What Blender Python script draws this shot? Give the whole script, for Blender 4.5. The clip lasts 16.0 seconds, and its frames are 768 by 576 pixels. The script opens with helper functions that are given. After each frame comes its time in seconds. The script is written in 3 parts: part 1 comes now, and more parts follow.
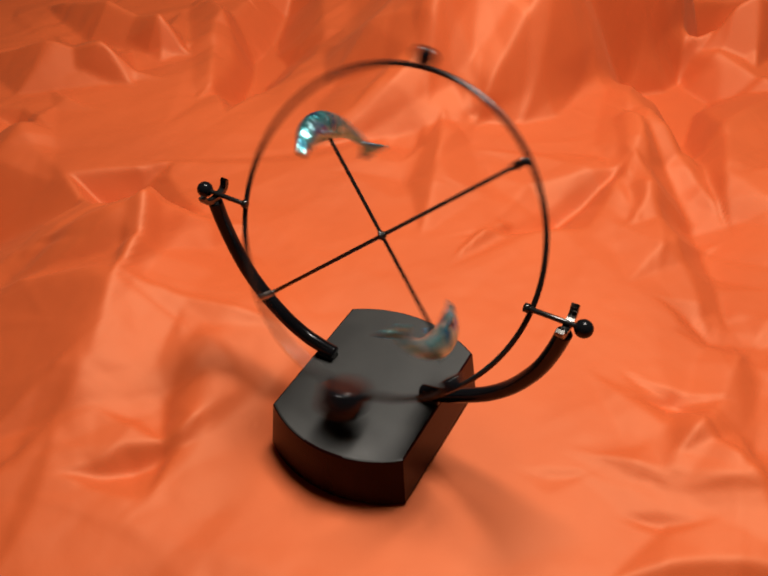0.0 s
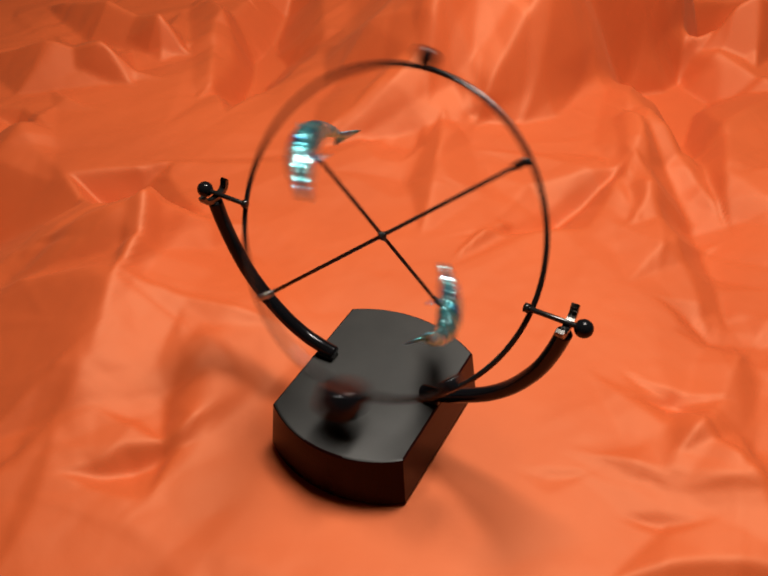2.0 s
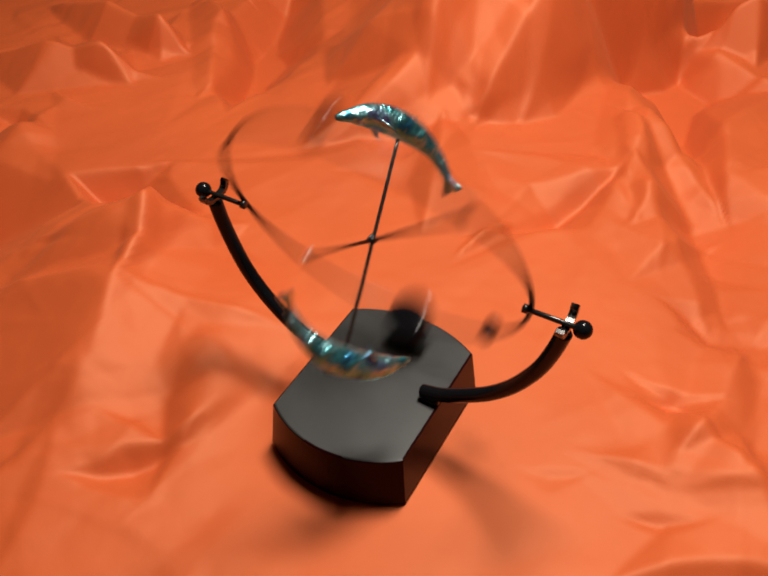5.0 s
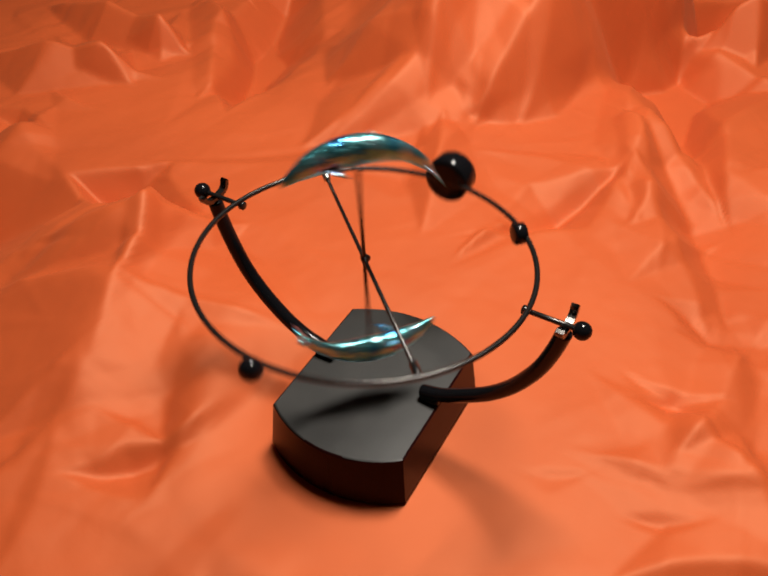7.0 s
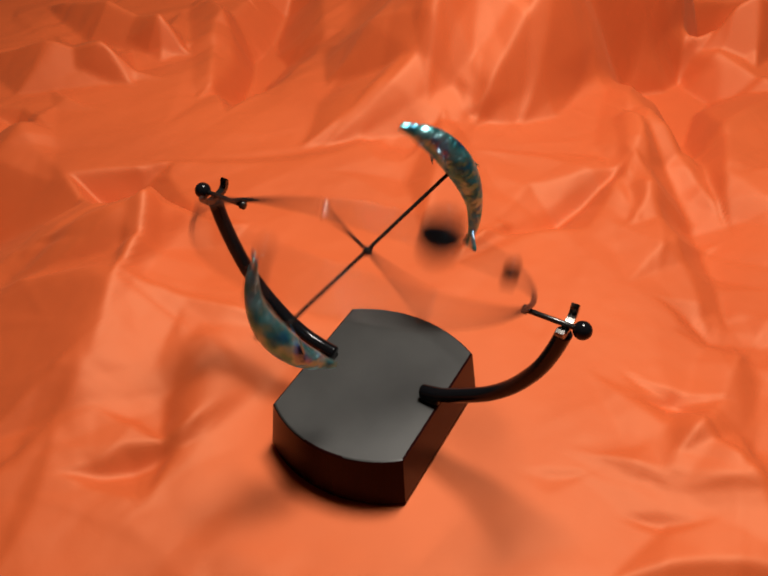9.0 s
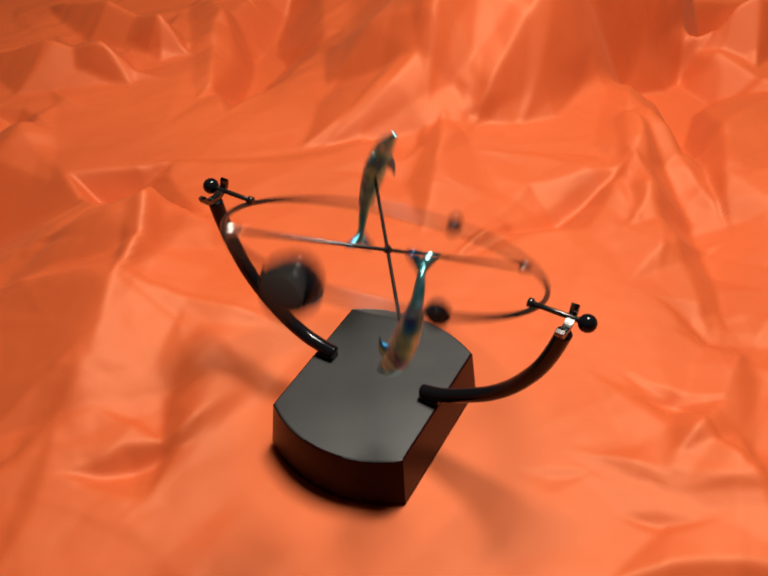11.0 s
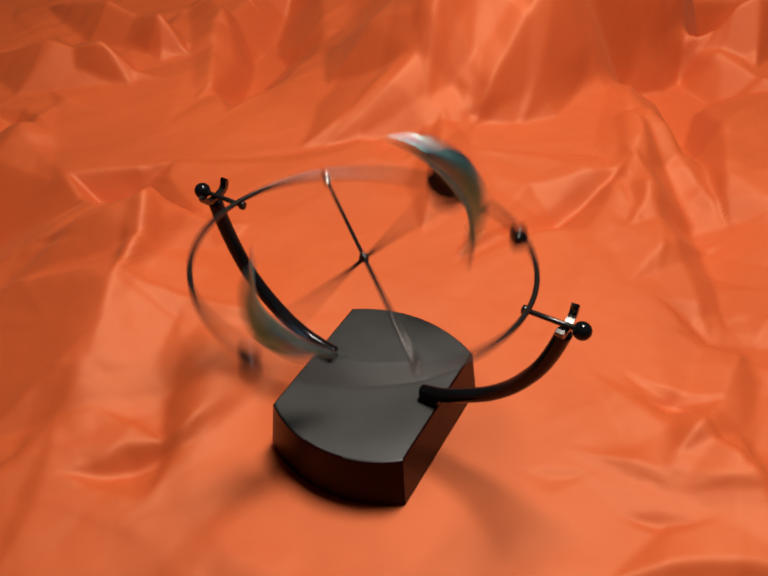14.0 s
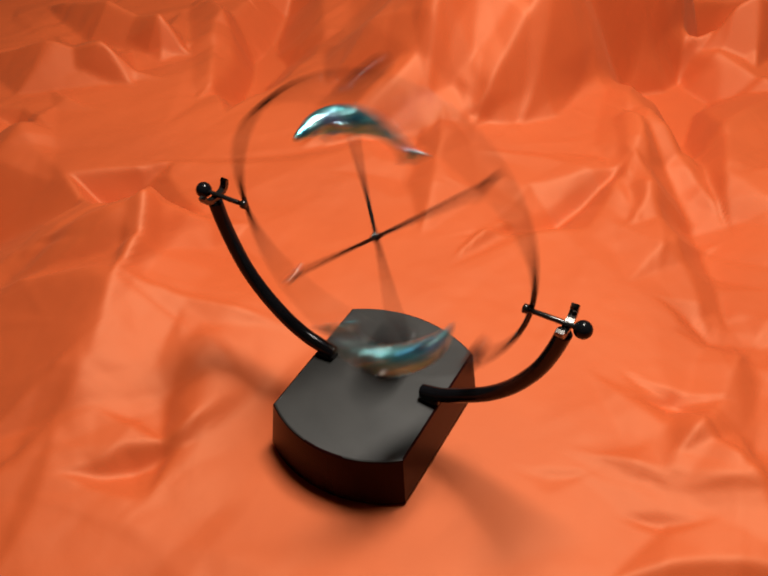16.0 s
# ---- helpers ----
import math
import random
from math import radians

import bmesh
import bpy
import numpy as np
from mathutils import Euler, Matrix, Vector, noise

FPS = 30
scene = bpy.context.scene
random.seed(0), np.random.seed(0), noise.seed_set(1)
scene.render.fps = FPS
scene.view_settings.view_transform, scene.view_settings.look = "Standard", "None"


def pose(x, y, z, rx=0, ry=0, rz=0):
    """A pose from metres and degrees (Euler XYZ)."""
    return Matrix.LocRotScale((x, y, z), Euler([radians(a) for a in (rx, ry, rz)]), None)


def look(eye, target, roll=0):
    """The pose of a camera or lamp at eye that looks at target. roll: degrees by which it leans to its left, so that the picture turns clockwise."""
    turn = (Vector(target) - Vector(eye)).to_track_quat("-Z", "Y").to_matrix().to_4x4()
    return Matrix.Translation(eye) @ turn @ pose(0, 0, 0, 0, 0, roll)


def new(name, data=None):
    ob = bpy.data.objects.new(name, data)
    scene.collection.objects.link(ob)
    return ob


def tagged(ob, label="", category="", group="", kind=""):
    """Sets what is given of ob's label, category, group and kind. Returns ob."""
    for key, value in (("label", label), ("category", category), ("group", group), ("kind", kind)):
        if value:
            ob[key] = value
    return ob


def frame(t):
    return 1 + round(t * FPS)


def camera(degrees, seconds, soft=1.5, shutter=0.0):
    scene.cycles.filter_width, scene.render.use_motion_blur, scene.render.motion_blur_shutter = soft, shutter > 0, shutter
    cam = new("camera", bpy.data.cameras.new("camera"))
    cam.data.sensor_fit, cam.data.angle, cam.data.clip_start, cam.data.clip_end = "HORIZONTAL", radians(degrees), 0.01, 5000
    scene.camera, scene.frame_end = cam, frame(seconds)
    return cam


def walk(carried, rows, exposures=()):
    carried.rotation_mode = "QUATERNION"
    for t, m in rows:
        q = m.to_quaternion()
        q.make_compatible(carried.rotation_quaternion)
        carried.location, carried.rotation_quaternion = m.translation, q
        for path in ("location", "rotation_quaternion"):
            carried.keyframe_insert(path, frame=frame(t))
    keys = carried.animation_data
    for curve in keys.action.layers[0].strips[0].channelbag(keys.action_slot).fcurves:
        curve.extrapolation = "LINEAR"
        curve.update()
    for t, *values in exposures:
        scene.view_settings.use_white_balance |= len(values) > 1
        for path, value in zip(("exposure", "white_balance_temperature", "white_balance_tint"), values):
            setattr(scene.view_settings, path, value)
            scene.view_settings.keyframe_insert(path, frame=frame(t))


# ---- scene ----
cam = camera(49.72, 16.0, soft=1.9, shutter=0.85)
EYE = Vector((0.1413, -0.2214, 0.3237))
AIM = Vector((-0.3890, 0.6297, -0.6725))
stand_still = look(EYE, EYE + AIM, -1.4545)
walk(cam, [(0.0, stand_still), (16.0, stand_still)], [
    (0.0, 0.03), (0.5, 0.03), (1.0, -0.06), (1.5, 0.33), (2.0, 0.00), (2.5, -0.03), (3.0, -0.13), (3.5, -0.06), (4.0, 0.00),
    (5.2, 0.03), (6.5, 0.21), (7.0, 0.00), (7.5, 0.18), (8.0, -0.06), (8.5, 0.00), (9.0, 0.00), (10.3, 0.06), (11.5, 0.18),
    (12.0, 0.09), (12.5, 0.06), (13.0, -0.06), (13.5, 0.03), (14.0, -0.13), (14.5, -0.13), (15.0, -0.06), (15.5, -0.19), (16.0, 0.03),
])

# ---------------------------------------------------------------- light
world = bpy.data.worlds.new("room_dark")
world.use_nodes = True
world.node_tree.nodes["Background"].inputs[0].default_value = (0.9, 0.95, 1.0, 1)
world.node_tree.nodes["Background"].inputs[1].default_value = 0.05
scene.world = world


def area_lamp(name, place, aim, power, sx, sy, colour):
    data = bpy.data.lights.new(name, "AREA")
    data.shape, data.size, data.size_y, data.energy, data.color = "RECTANGLE", sx, sy, power, colour
    ob = new(name, data)
    ob.matrix_world = look(place, aim)
    return tagged(ob, "white lamp panel glowing above the desk toy", "lamp")


area_lamp("ceiling_lamp", (0.04, 0.24, 0.90), (0.0, 0.02, 0.0), 13.9, 0.19, 0.30, (1.0, 0.93, 0.84))


# ---------------------------------------------------------------- materials
def material(name, colour, rough=0.5, metal=0.0, coat=0.0):
    m = bpy.data.materials.new(name)
    m.use_nodes = True
    b = m.node_tree.nodes["Principled BSDF"]
    b.inputs["Base Color"].default_value = (*colour, 1)
    b.inputs["Roughness"].default_value = rough
    b.inputs["Metallic"].default_value = metal
    b.inputs["Coat Weight"].default_value = coat
    return m, m.node_tree.nodes, m.node_tree.links, b


def vary(m, scale, low, high, socket="Base Color", detail=4.0, stretch=(1, 1, 1)):
    """Noise between two colours or two values into one socket."""
    n, l, b = m.node_tree.nodes, m.node_tree.links, m.node_tree.nodes["Principled BSDF"]
    tc, mp, nz, rp = n.new("ShaderNodeTexCoord"), n.new("ShaderNodeMapping"), n.new("ShaderNodeTexNoise"), n.new("ShaderNodeValToRGB")
    mp.inputs["Scale"].default_value = stretch
    nz.inputs["Scale"].default_value, nz.inputs["Detail"].default_value = scale, detail
    rp.color_ramp.elements[0].position, rp.color_ramp.elements[1].position = 0.35, 0.65
    for e, v in zip(rp.color_ramp.elements, (low, high)):
        e.color = (*v, 1) if socket == "Base Color" else (v, v, v, 1)
    l.new(tc.outputs["Object"], mp.inputs["Vector"])
    l.new(mp.outputs["Vector"], nz.inputs["Vector"])
    l.new(nz.outputs["Fac"], rp.inputs["Fac"])
    l.new(rp.outputs["Color"], b.inputs[socket])
    return m


def bumpy(m, scale, strength, distance, detail=6.0, stretch=(1, 1, 1)):
    n, l, b = m.node_tree.nodes, m.node_tree.links, m.node_tree.nodes["Principled BSDF"]
    tc, mp, nz, bp = n.new("ShaderNodeTexCoord"), n.new("ShaderNodeMapping"), n.new("ShaderNodeTexNoise"), n.new("ShaderNodeBump")
    mp.inputs["Scale"].default_value = stretch
    nz.inputs["Scale"].default_value, nz.inputs["Detail"].default_value = scale, detail
    bp.inputs["Strength"].default_value, bp.inputs["Distance"].default_value = strength, distance
    l.new(tc.outputs["Object"], mp.inputs["Vector"])
    l.new(mp.outputs["Vector"], nz.inputs["Vector"])
    l.new(nz.outputs["Fac"], bp.inputs["Height"])
    l.new(bp.outputs["Normal"], b.inputs["Normal"])
    return m


SATIN = material("orange_satin", (0.52, 0.082, 0.019), 0.62)[0]
SATIN.node_tree.nodes["Principled BSDF"].inputs["Sheen Weight"].default_value = 0.05
SATIN.node_tree.nodes["Principled BSDF"].inputs["Sheen Tint"].default_value = (1.0, 0.70, 0.40, 1)
SATIN.node_tree.nodes["Principled BSDF"].inputs["Specular Tint"].default_value = (1.0, 0.60, 0.36, 1)
SATIN.node_tree.nodes["Principled BSDF"].inputs["Specular IOR Level"].default_value = 0.9
vary(SATIN, 9.0, (0.48, 0.076, 0.0175), (0.53, 0.086, 0.0195))
bumpy(SATIN, 90.0, 0.10, 0.0015, 5.0)
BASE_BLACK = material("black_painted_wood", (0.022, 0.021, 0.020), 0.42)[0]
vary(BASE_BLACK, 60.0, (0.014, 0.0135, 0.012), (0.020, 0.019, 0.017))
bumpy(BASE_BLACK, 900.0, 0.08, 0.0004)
# black lacquer; the orange cloth's dark red reflection is put into its base colour
SIDE_CLOTH_REFLECTION = material("black_lacquer_cloth_reflection", (0.014, 0.003, 0.003), 0.16)[0]
SIDE_CLOTH_REFLECTION.node_tree.nodes["Principled BSDF"].inputs["Specular IOR Level"].default_value = 0.07
vary(SIDE_CLOTH_REFLECTION, 40.0, 0.12, 0.22, "Roughness")
GLOSS_BLACK = material("black_gloss_lacquer", (0.005, 0.005, 0.006), 0.14, 0.0, 0.05)[0]
GLOSS_BLACK.node_tree.nodes["Principled BSDF"].inputs["Specular IOR Level"].default_value = 0.18
vary(GLOSS_BLACK, 120.0, 0.10, 0.18, "Roughness")
WIRE_BLACK = material("black_wire_lacquer", (0.045, 0.042, 0.040), 0.24, 0.8, 0.0)[0]
FORK_METAL = material("dark_nickel", (0.10, 0.095, 0.09), 0.22, 1.0)[0]
vary(FORK_METAL, 300.0, 0.15, 0.35, "Roughness")
BARE_STEEL = material("bare_cut_steel", (0.55, 0.52, 0.48), 0.32, 1.0)[0]
bumpy(BARE_STEEL, 1500.0, 0.15, 0.0003)
MAGNET_FACE = material("dull_magnet_face", (0.05, 0.05, 0.047), 0.5)[0]
bumpy(MAGNET_FACE, 700.0, 0.1, 0.0004)
DOLPHIN, dn, dl, db = material("iridescent_blue_metal", (0.2, 0.5, 0.6), 0.28, 0.92, 0.4)
dt, dz, dr = dn.new("ShaderNodeTexCoord"), dn.new("ShaderNodeTexNoise"), dn.new("ShaderNodeValToRGB")
dz.inputs["Scale"].default_value, dz.inputs["Detail"].default_value = 85.0, 2.0
for at, tone in ((0.30, (0.02, 0.07, 0.32)), (0.41, (0.05, 0.25, 0.45)), (0.50, (0.11, 0.47, 0.50)), (0.60, (0.34, 0.66, 0.70)), (0.71, (0.26, 0.28, 0.62))):
    e = dr.color_ramp.elements.new(at)
    e.color = (*tone, 1)
dr.color_ramp.elements.remove(dr.color_ramp.elements[0])
dr.color_ramp.elements.remove(dr.color_ramp.elements[-1])
dl.new(dt.outputs["Object"], dz.inputs["Vector"])
dl.new(dz.outputs["Fac"], dr.inputs["Fac"])
dl.new(dr.outputs["Color"], db.inputs["Base Color"])
bumpy(DOLPHIN, 190.0, 0.9, 0.0022, 2.0)
PLASTER = material("grey_wall_paint", (0.30, 0.28, 0.26), 0.8)[0]
vary(PLASTER, 3.0, (0.28, 0.265, 0.245), (0.32, 0.30, 0.275))
BOARDS = material("brown_floor", (0.22, 0.13, 0.07), 0.5)[0]
vary(BOARDS, 6.0, (0.17, 0.10, 0.055), (0.28, 0.17, 0.09), stretch=(1, 8, 1))


# ---------------------------------------------------------------- mesh helpers
def link_mesh(name, bm, mat, parent=None, smooth=True, label=""):
    me = bpy.data.meshes.new(name)
    bmesh.ops.recalc_face_normals(bm, faces=bm.faces[:])
    bm.to_mesh(me)
    bm.free()
    for m in (mat if isinstance(mat, (list, tuple)) else [mat]):
        me.materials.append(m)
    for f in me.polygons:
        f.use_smooth = smooth
    ob = new(name, me)
    ob.parent = parent
    return tagged(ob, label) if label else ob


def part(name, bm, mat, parent, label="", smooth=True):
    return link_mesh(name, bm, mat, parent, smooth, label)


def loft(bm, rings, closed=False, caps=True):
    """Skin rows of points, all of one length, into a tube."""
    rows = [[bm.verts.new(p) for p in ring] for ring in rings]
    n = len(rows[0])
    pairs = list(zip(rows, rows[1:])) + ([(rows[-1], rows[0])] if closed else [])
    for a, b in pairs:
        for i in range(n):
            bm.faces.new((a[i], a[(i + 1) % n], b[(i + 1) % n], b[i]))
    if caps and not closed:
        bm.faces.new(rows[0][::-1])
        bm.faces.new(rows[-1])
    return bm


def tube(bm, points, radius, sides=14, closed=False, side=Vector((0, 1, 0)), ends=True):
    """A round tube along points; side is a direction that the path never takes. Its ends are slightly rounded."""
    pts = [Vector(p) for p in points]
    rings = []
    last = len(pts) - 1
    for i, p in enumerate(pts):
        a = pts[i - 1] if i else (pts[-1] if closed else p)
        b = pts[i + 1] if i < last else (pts[0] if closed else p)
        t = (b - a).normalized()
        e = t.cross(side).normalized()
        f = e.cross(t)
        r = radius(i / last) if callable(radius) else radius
        ring = lambda c, q: [c + q * (math.cos(k * math.tau / sides) * e + math.sin(k * math.tau / sides) * f) for k in range(sides)]
        if ends and not closed and i == 0:
            rings.append(ring(p, r * 0.8))
            rings.append(ring(p + t * r * 0.2, r))
        elif ends and not closed and i == last:
            rings.append(ring(p - t * r * 0.2, r))
            rings.append(ring(p, r * 0.8))
        else:
            rings.append(ring(p, r))
    return loft(bm, rings, closed)


def spun(bm, profile, place, axis, sides=40):
    """A turned solid: profile of (distance along the axis, radius)."""
    axis = Vector(axis).normalized()
    e = axis.orthogonal().normalized()
    f = axis.cross(e)
    place = Vector(place)
    return loft(bm, [[place + axis * d + r * (math.cos(k * math.tau / sides) * e + math.sin(k * math.tau / sides) * f) for k in range(sides)] for d, r in profile])


def ball(bm, place, radius, seg=28):
    bmesh.ops.create_uvsphere(bm, u_segments=seg, v_segments=seg // 2, radius=radius, matrix=Matrix.Translation(place))
    return bm


def bezier(points, steps=24):
    """A smooth line through the points (Catmull-Rom)."""
    p = [Vector(q) for q in points]
    p = [2 * p[0] - p[1]] + p + [2 * p[-1] - p[-2]]
    out = []
    for i in range(1, len(p) - 2):
        for k in range(steps):
            t = k / steps
            out.append(0.5 * (2 * p[i] + (p[i + 1] - p[i - 1]) * t + (2 * p[i - 1] - 5 * p[i] + 4 * p[i + 1] - p[i + 2]) * t * t
                              + (3 * p[i] - p[i - 1] - 3 * p[i + 1] + p[i + 2]) * t ** 3))
    return out + [p[-2]]


# ---------------------------------------------------------------- the room that closes the place
def slab(name, a, b, mat, label, category):
    bm = bmesh.new()
    bmesh.ops.create_cube(bm, size=1.0)
    for v in bm.verts:
        v.co = Vector([a[i] + (v.co[i] + 0.5) * (b[i] - a[i]) for i in range(3)])
    return tagged(link_mesh(name, bm, mat, None, False), label, category, kind="structure")


slab("floor", (-2.2, -2.0, -0.15), (2.2, 2.4, -0.06), BOARDS, "brown wooden floor under the orange cloth", "floor")
slab("wall_north", (-2.2, 2.4, -0.10), (2.2, 2.5, 2.3), PLASTER, "plain grey painted wall", "wall")
slab("wall_south", (-2.2, -2.1, -0.10), (2.2, -2.0, 2.3), PLASTER, "plain grey painted wall", "wall")
slab("wall_west", (-2.3, -2.1, -0.10), (-2.2, 2.5, 2.3), PLASTER, "plain grey painted wall", "wall")
slab("wall_east", (2.2, -2.1, -0.10), (2.3, 2.5, 2.3), PLASTER, "plain grey painted wall", "wall")
slab("ceiling", (-2.3, -2.1, 2.3), (2.3, 2.5, 2.4), PLASTER, "plain grey ceiling", "ceiling")


# ---------------------------------------------------------------- the orange cloth
FOLDS = []


def fold(ax, ay, bx, by, cx, cy, height, near, far, start, end):
    """A fold of the cloth along the bow from a over b to c: its height (below nought a furrow), how widely it falls off
    on its two sides, and how much of it is left at its start and end."""
    FOLDS.append((ax, ay, bx, by, cx, cy, height, near, far, start, end))


fold(-0.195, 0.056, -0.159, 0.003, -0.152, -0.074, 0.0386, 0.0894, 0.1048, 0.47, 0.37)
fold(-0.401, -0.041, -0.303, 0.035, -0.261, 0.059, -0.0400, 0.1062, 0.1058, 0.00, 0.02)
fold(-0.230, 0.013, -0.220, 0.010, -0.161, 0.069, 0.0107, 0.0225, 0.0289, 0.33, 0.76)
fold(-0.277, 0.237, -0.319, 0.327, -0.351, 0.405, -0.0397, 0.0529, 0.0361, 0.52, 0.67)
fold(-0.150, 0.246, -0.142, 0.360, -0.197, 0.463, 0.0500, 0.1200, 0.0881, 0.50, 1.20)
fold(-0.142, 0.240, -0.127, 0.305, -0.180, 0.424, 0.0192, 0.0446, 0.0453, 0.36, 0.00)
fold(-0.079, 0.263, -0.078, 0.304, -0.037, 0.477, 0.0378, 0.0344, 0.0639, 0.02, 0.97)
fold(-0.166, 0.302, -0.132, 0.305, -0.122, 0.470, 0.0212, 0.0859, 0.0862, 0.90, 1.03)
fold(-0.043, 0.409, 0.033, 0.440, 0.106, 0.450, -0.0399, 0.1200, 0.0492, 0.18, 0.01)
fold(0.044, 0.536, 0.053, 0.528, 0.074, 0.491, 0.0436, 0.0492, 0.0476, 0.63, 0.20)
fold(-0.082, 0.505, 0.025, 0.434, 0.020, 0.445, 0.0500, 0.0752, 0.1115, 0.40, 0.04)
fold(0.001, 0.541, 0.029, 0.529, 0.046, 0.525, -0.0385, 0.0662, 0.0627, 0.00, 0.53)
fold(0.103, 0.521, 0.138, 0.433, 0.127, 0.350, -0.0124, 0.0759, 0.0520, 1.20, 0.50)
fold(0.028, 0.322, 0.090, 0.252, 0.131, 0.163, -0.0220, 0.0267, 0.0473, 0.19, 0.50)
fold(0.040, 0.407, 0.079, 0.312, 0.098, 0.281, -0.0201, 0.0257, 0.0192, 0.80, 0.17)
fold(-0.013, 0.142, 0.010, 0.203, 0.029, 0.248, -0.0032, 0.0106, 0.0110, 0.47, 0.70)
fold(-0.020, 0.159, 0.009, 0.202, 0.033, 0.263, -0.0174, 0.0243, 0.0288, 0.07, 0.08)
fold(0.065, 0.293, 0.090, 0.227, 0.093, 0.243, 0.0019, 0.0328, 0.0173, 0.07, 0.00)
fold(0.007, 0.322, 0.038, 0.319, 0.056, 0.328, 0.0096, 0.0610, 0.0331, 0.01, 0.34)
fold(0.034, 0.279, 0.060, 0.237, 0.056, 0.206, 0.0091, 0.0110, 0.0344, 0.11, 0.02)
fold(-0.138, 0.216, -0.130, 0.217, -0.105, 0.221, -0.0065, 0.0251, 0.0290, 0.49, 0.80)
fold(-0.090, 0.237, -0.059, 0.161, -0.051, 0.134, 0.0103, 0.0174, 0.0314, 0.60, 0.00)
fold(-0.389, 0.245, -0.397, 0.239, -0.349, 0.268, 0.0114, 0.0211, 0.0715, 0.28, 0.00)
fold(-0.296, 0.237, -0.327, 0.295, -0.381, 0.334, 0.0185, 0.0187, 0.0379, 0.53, 0.57)
fold(-0.392, 0.177, -0.384, 0.169, -0.382, 0.222, 0.0177, 0.0306, 0.0450, 0.00, 0.38)
fold(-0.494, 0.263, -0.402, 0.259, -0.372, 0.258, 0.0266, 0.0284, 0.0251, 0.43, 0.67)
fold(-0.401, 0.156, -0.411, 0.150, -0.345, 0.152, 0.0034, 0.0111, 0.0050, 0.01, 0.21)
fold(-0.374, -0.005, -0.366, 0.071, -0.377, 0.137, 0.0159, 0.0538, 0.0432, 0.18, 0.00)
fold(-0.532, 0.238, -0.425, 0.217, -0.453, 0.228, 0.0021, 0.0072, 0.0582, 1.11, 0.06)
fold(-0.421, 0.135, -0.414, 0.162, -0.448, 0.214, 0.0270, 0.0832, 0.0741, 0.00, 0.14)
fold(-0.205, 0.136, -0.134, 0.201, -0.130, 0.314, 0.0057, 0.0728, 0.0190, 0.72, 1.20)
fold(-0.245, 0.050, -0.252, 0.046, -0.249, 0.107, -0.0320, 0.0681, 0.0400, 0.00, 0.20)
fold(-0.017, 0.038, -0.054, 0.015, -0.064, -0.096, 0.0159, 0.0441, 0.0345, 0.17, 0.00)
fold(-0.109, -0.107, -0.092, -0.097, -0.070, -0.058, -0.0072, 0.0179, 0.0098, 0.07, 0.42)
fold(-0.166, -0.134, -0.137, -0.114, -0.138, -0.107, -0.0048, 0.0169, 0.0103, 1.20, 0.21)
fold(-0.130, -0.089, -0.108, -0.120, -0.098, -0.149, 0.0025, 0.0102, 0.0279, 0.05, 0.49)
fold(-0.117, -0.072, -0.079, -0.069, -0.077, -0.068, 0.0039, 0.0257, 0.0061, 0.10, 0.11)
fold(0.004, -0.129, 0.026, 0.046, 0.030, 0.017, 0.0012, 0.0573, 0.0851, 0.03, 0.00)
fold(-0.088, -0.021, -0.104, -0.071, -0.116, -0.091, -0.0019, 0.0120, 0.0315, 0.00, 0.84)
fold(0.067, 0.005, 0.080, 0.005, 0.102, 0.020, -0.0020, 0.0085, 0.0050, 0.00, 0.17)
fold(0.104, 0.029, 0.111, 0.032, 0.136, 0.028, 0.0026, 0.0075, 0.0130, 0.26, 0.13)
fold(0.098, 0.070, 0.126, 0.060, 0.179, 0.057, 0.0065, 0.0313, 0.0236, 0.31, 0.42)
fold(0.091, 0.154, 0.114, 0.150, 0.134, 0.132, -0.0059, 0.0102, 0.0185, 0.00, 0.13)
fold(0.134, 0.152, 0.155, 0.123, 0.165, 0.066, -0.0033, 0.0112, 0.0277, 0.03, 0.53)
fold(0.139, 0.065, 0.212, 0.035, 0.235, 0.043, 0.0054, 0.0485, 0.0073, 0.71, 0.00)
fold(0.121, 0.005, 0.143, 0.010, 0.155, 0.018, -0.0025, 0.0053, 0.0061, 0.10, 0.22)
fold(0.146, -0.012, 0.159, 0.003, 0.235, 0.005, 0.0074, 0.0111, 0.0258, 0.87, 0.84)
fold(0.102, 0.070, 0.070, 0.072, 0.147, 0.076, -0.0043, 0.0116, 0.0050, 0.01, 0.14)
fold(-0.010, 0.477, 0.007, 0.359, 0.028, 0.290, 0.0078, 0.0167, 0.0465, 0.00, 1.20)
fold(-0.079, 0.086, -0.055, 0.087, 0.043, 0.051, 0.0016, 0.0291, 0.0668, 0.18, 0.21)
fold(-0.131, -0.098, -0.135, -0.063, -0.145, -0.026, 0.0058, 0.0439, 0.0192, 0.65, 0.21)
fold(-0.035, 0.192, 0.011, 0.197, 0.034, 0.178, 0.0026, 0.0314, 0.0900, 0.02, 0.17)
fold(0.140, 0.067, 0.141, 0.133, 0.128, 0.166, 0.0066, 0.0160, 0.0168, 0.85, 0.12)
fold(0.109, 0.017, 0.163, 0.044, 0.159, 0.056, 0.0030, 0.0296, 0.0309, 0.27, 1.20)
fold(0.120, 0.020, 0.119, 0.035, 0.115, 0.044, 0.0025, 0.0551, 0.0303, 0.20, 0.26)
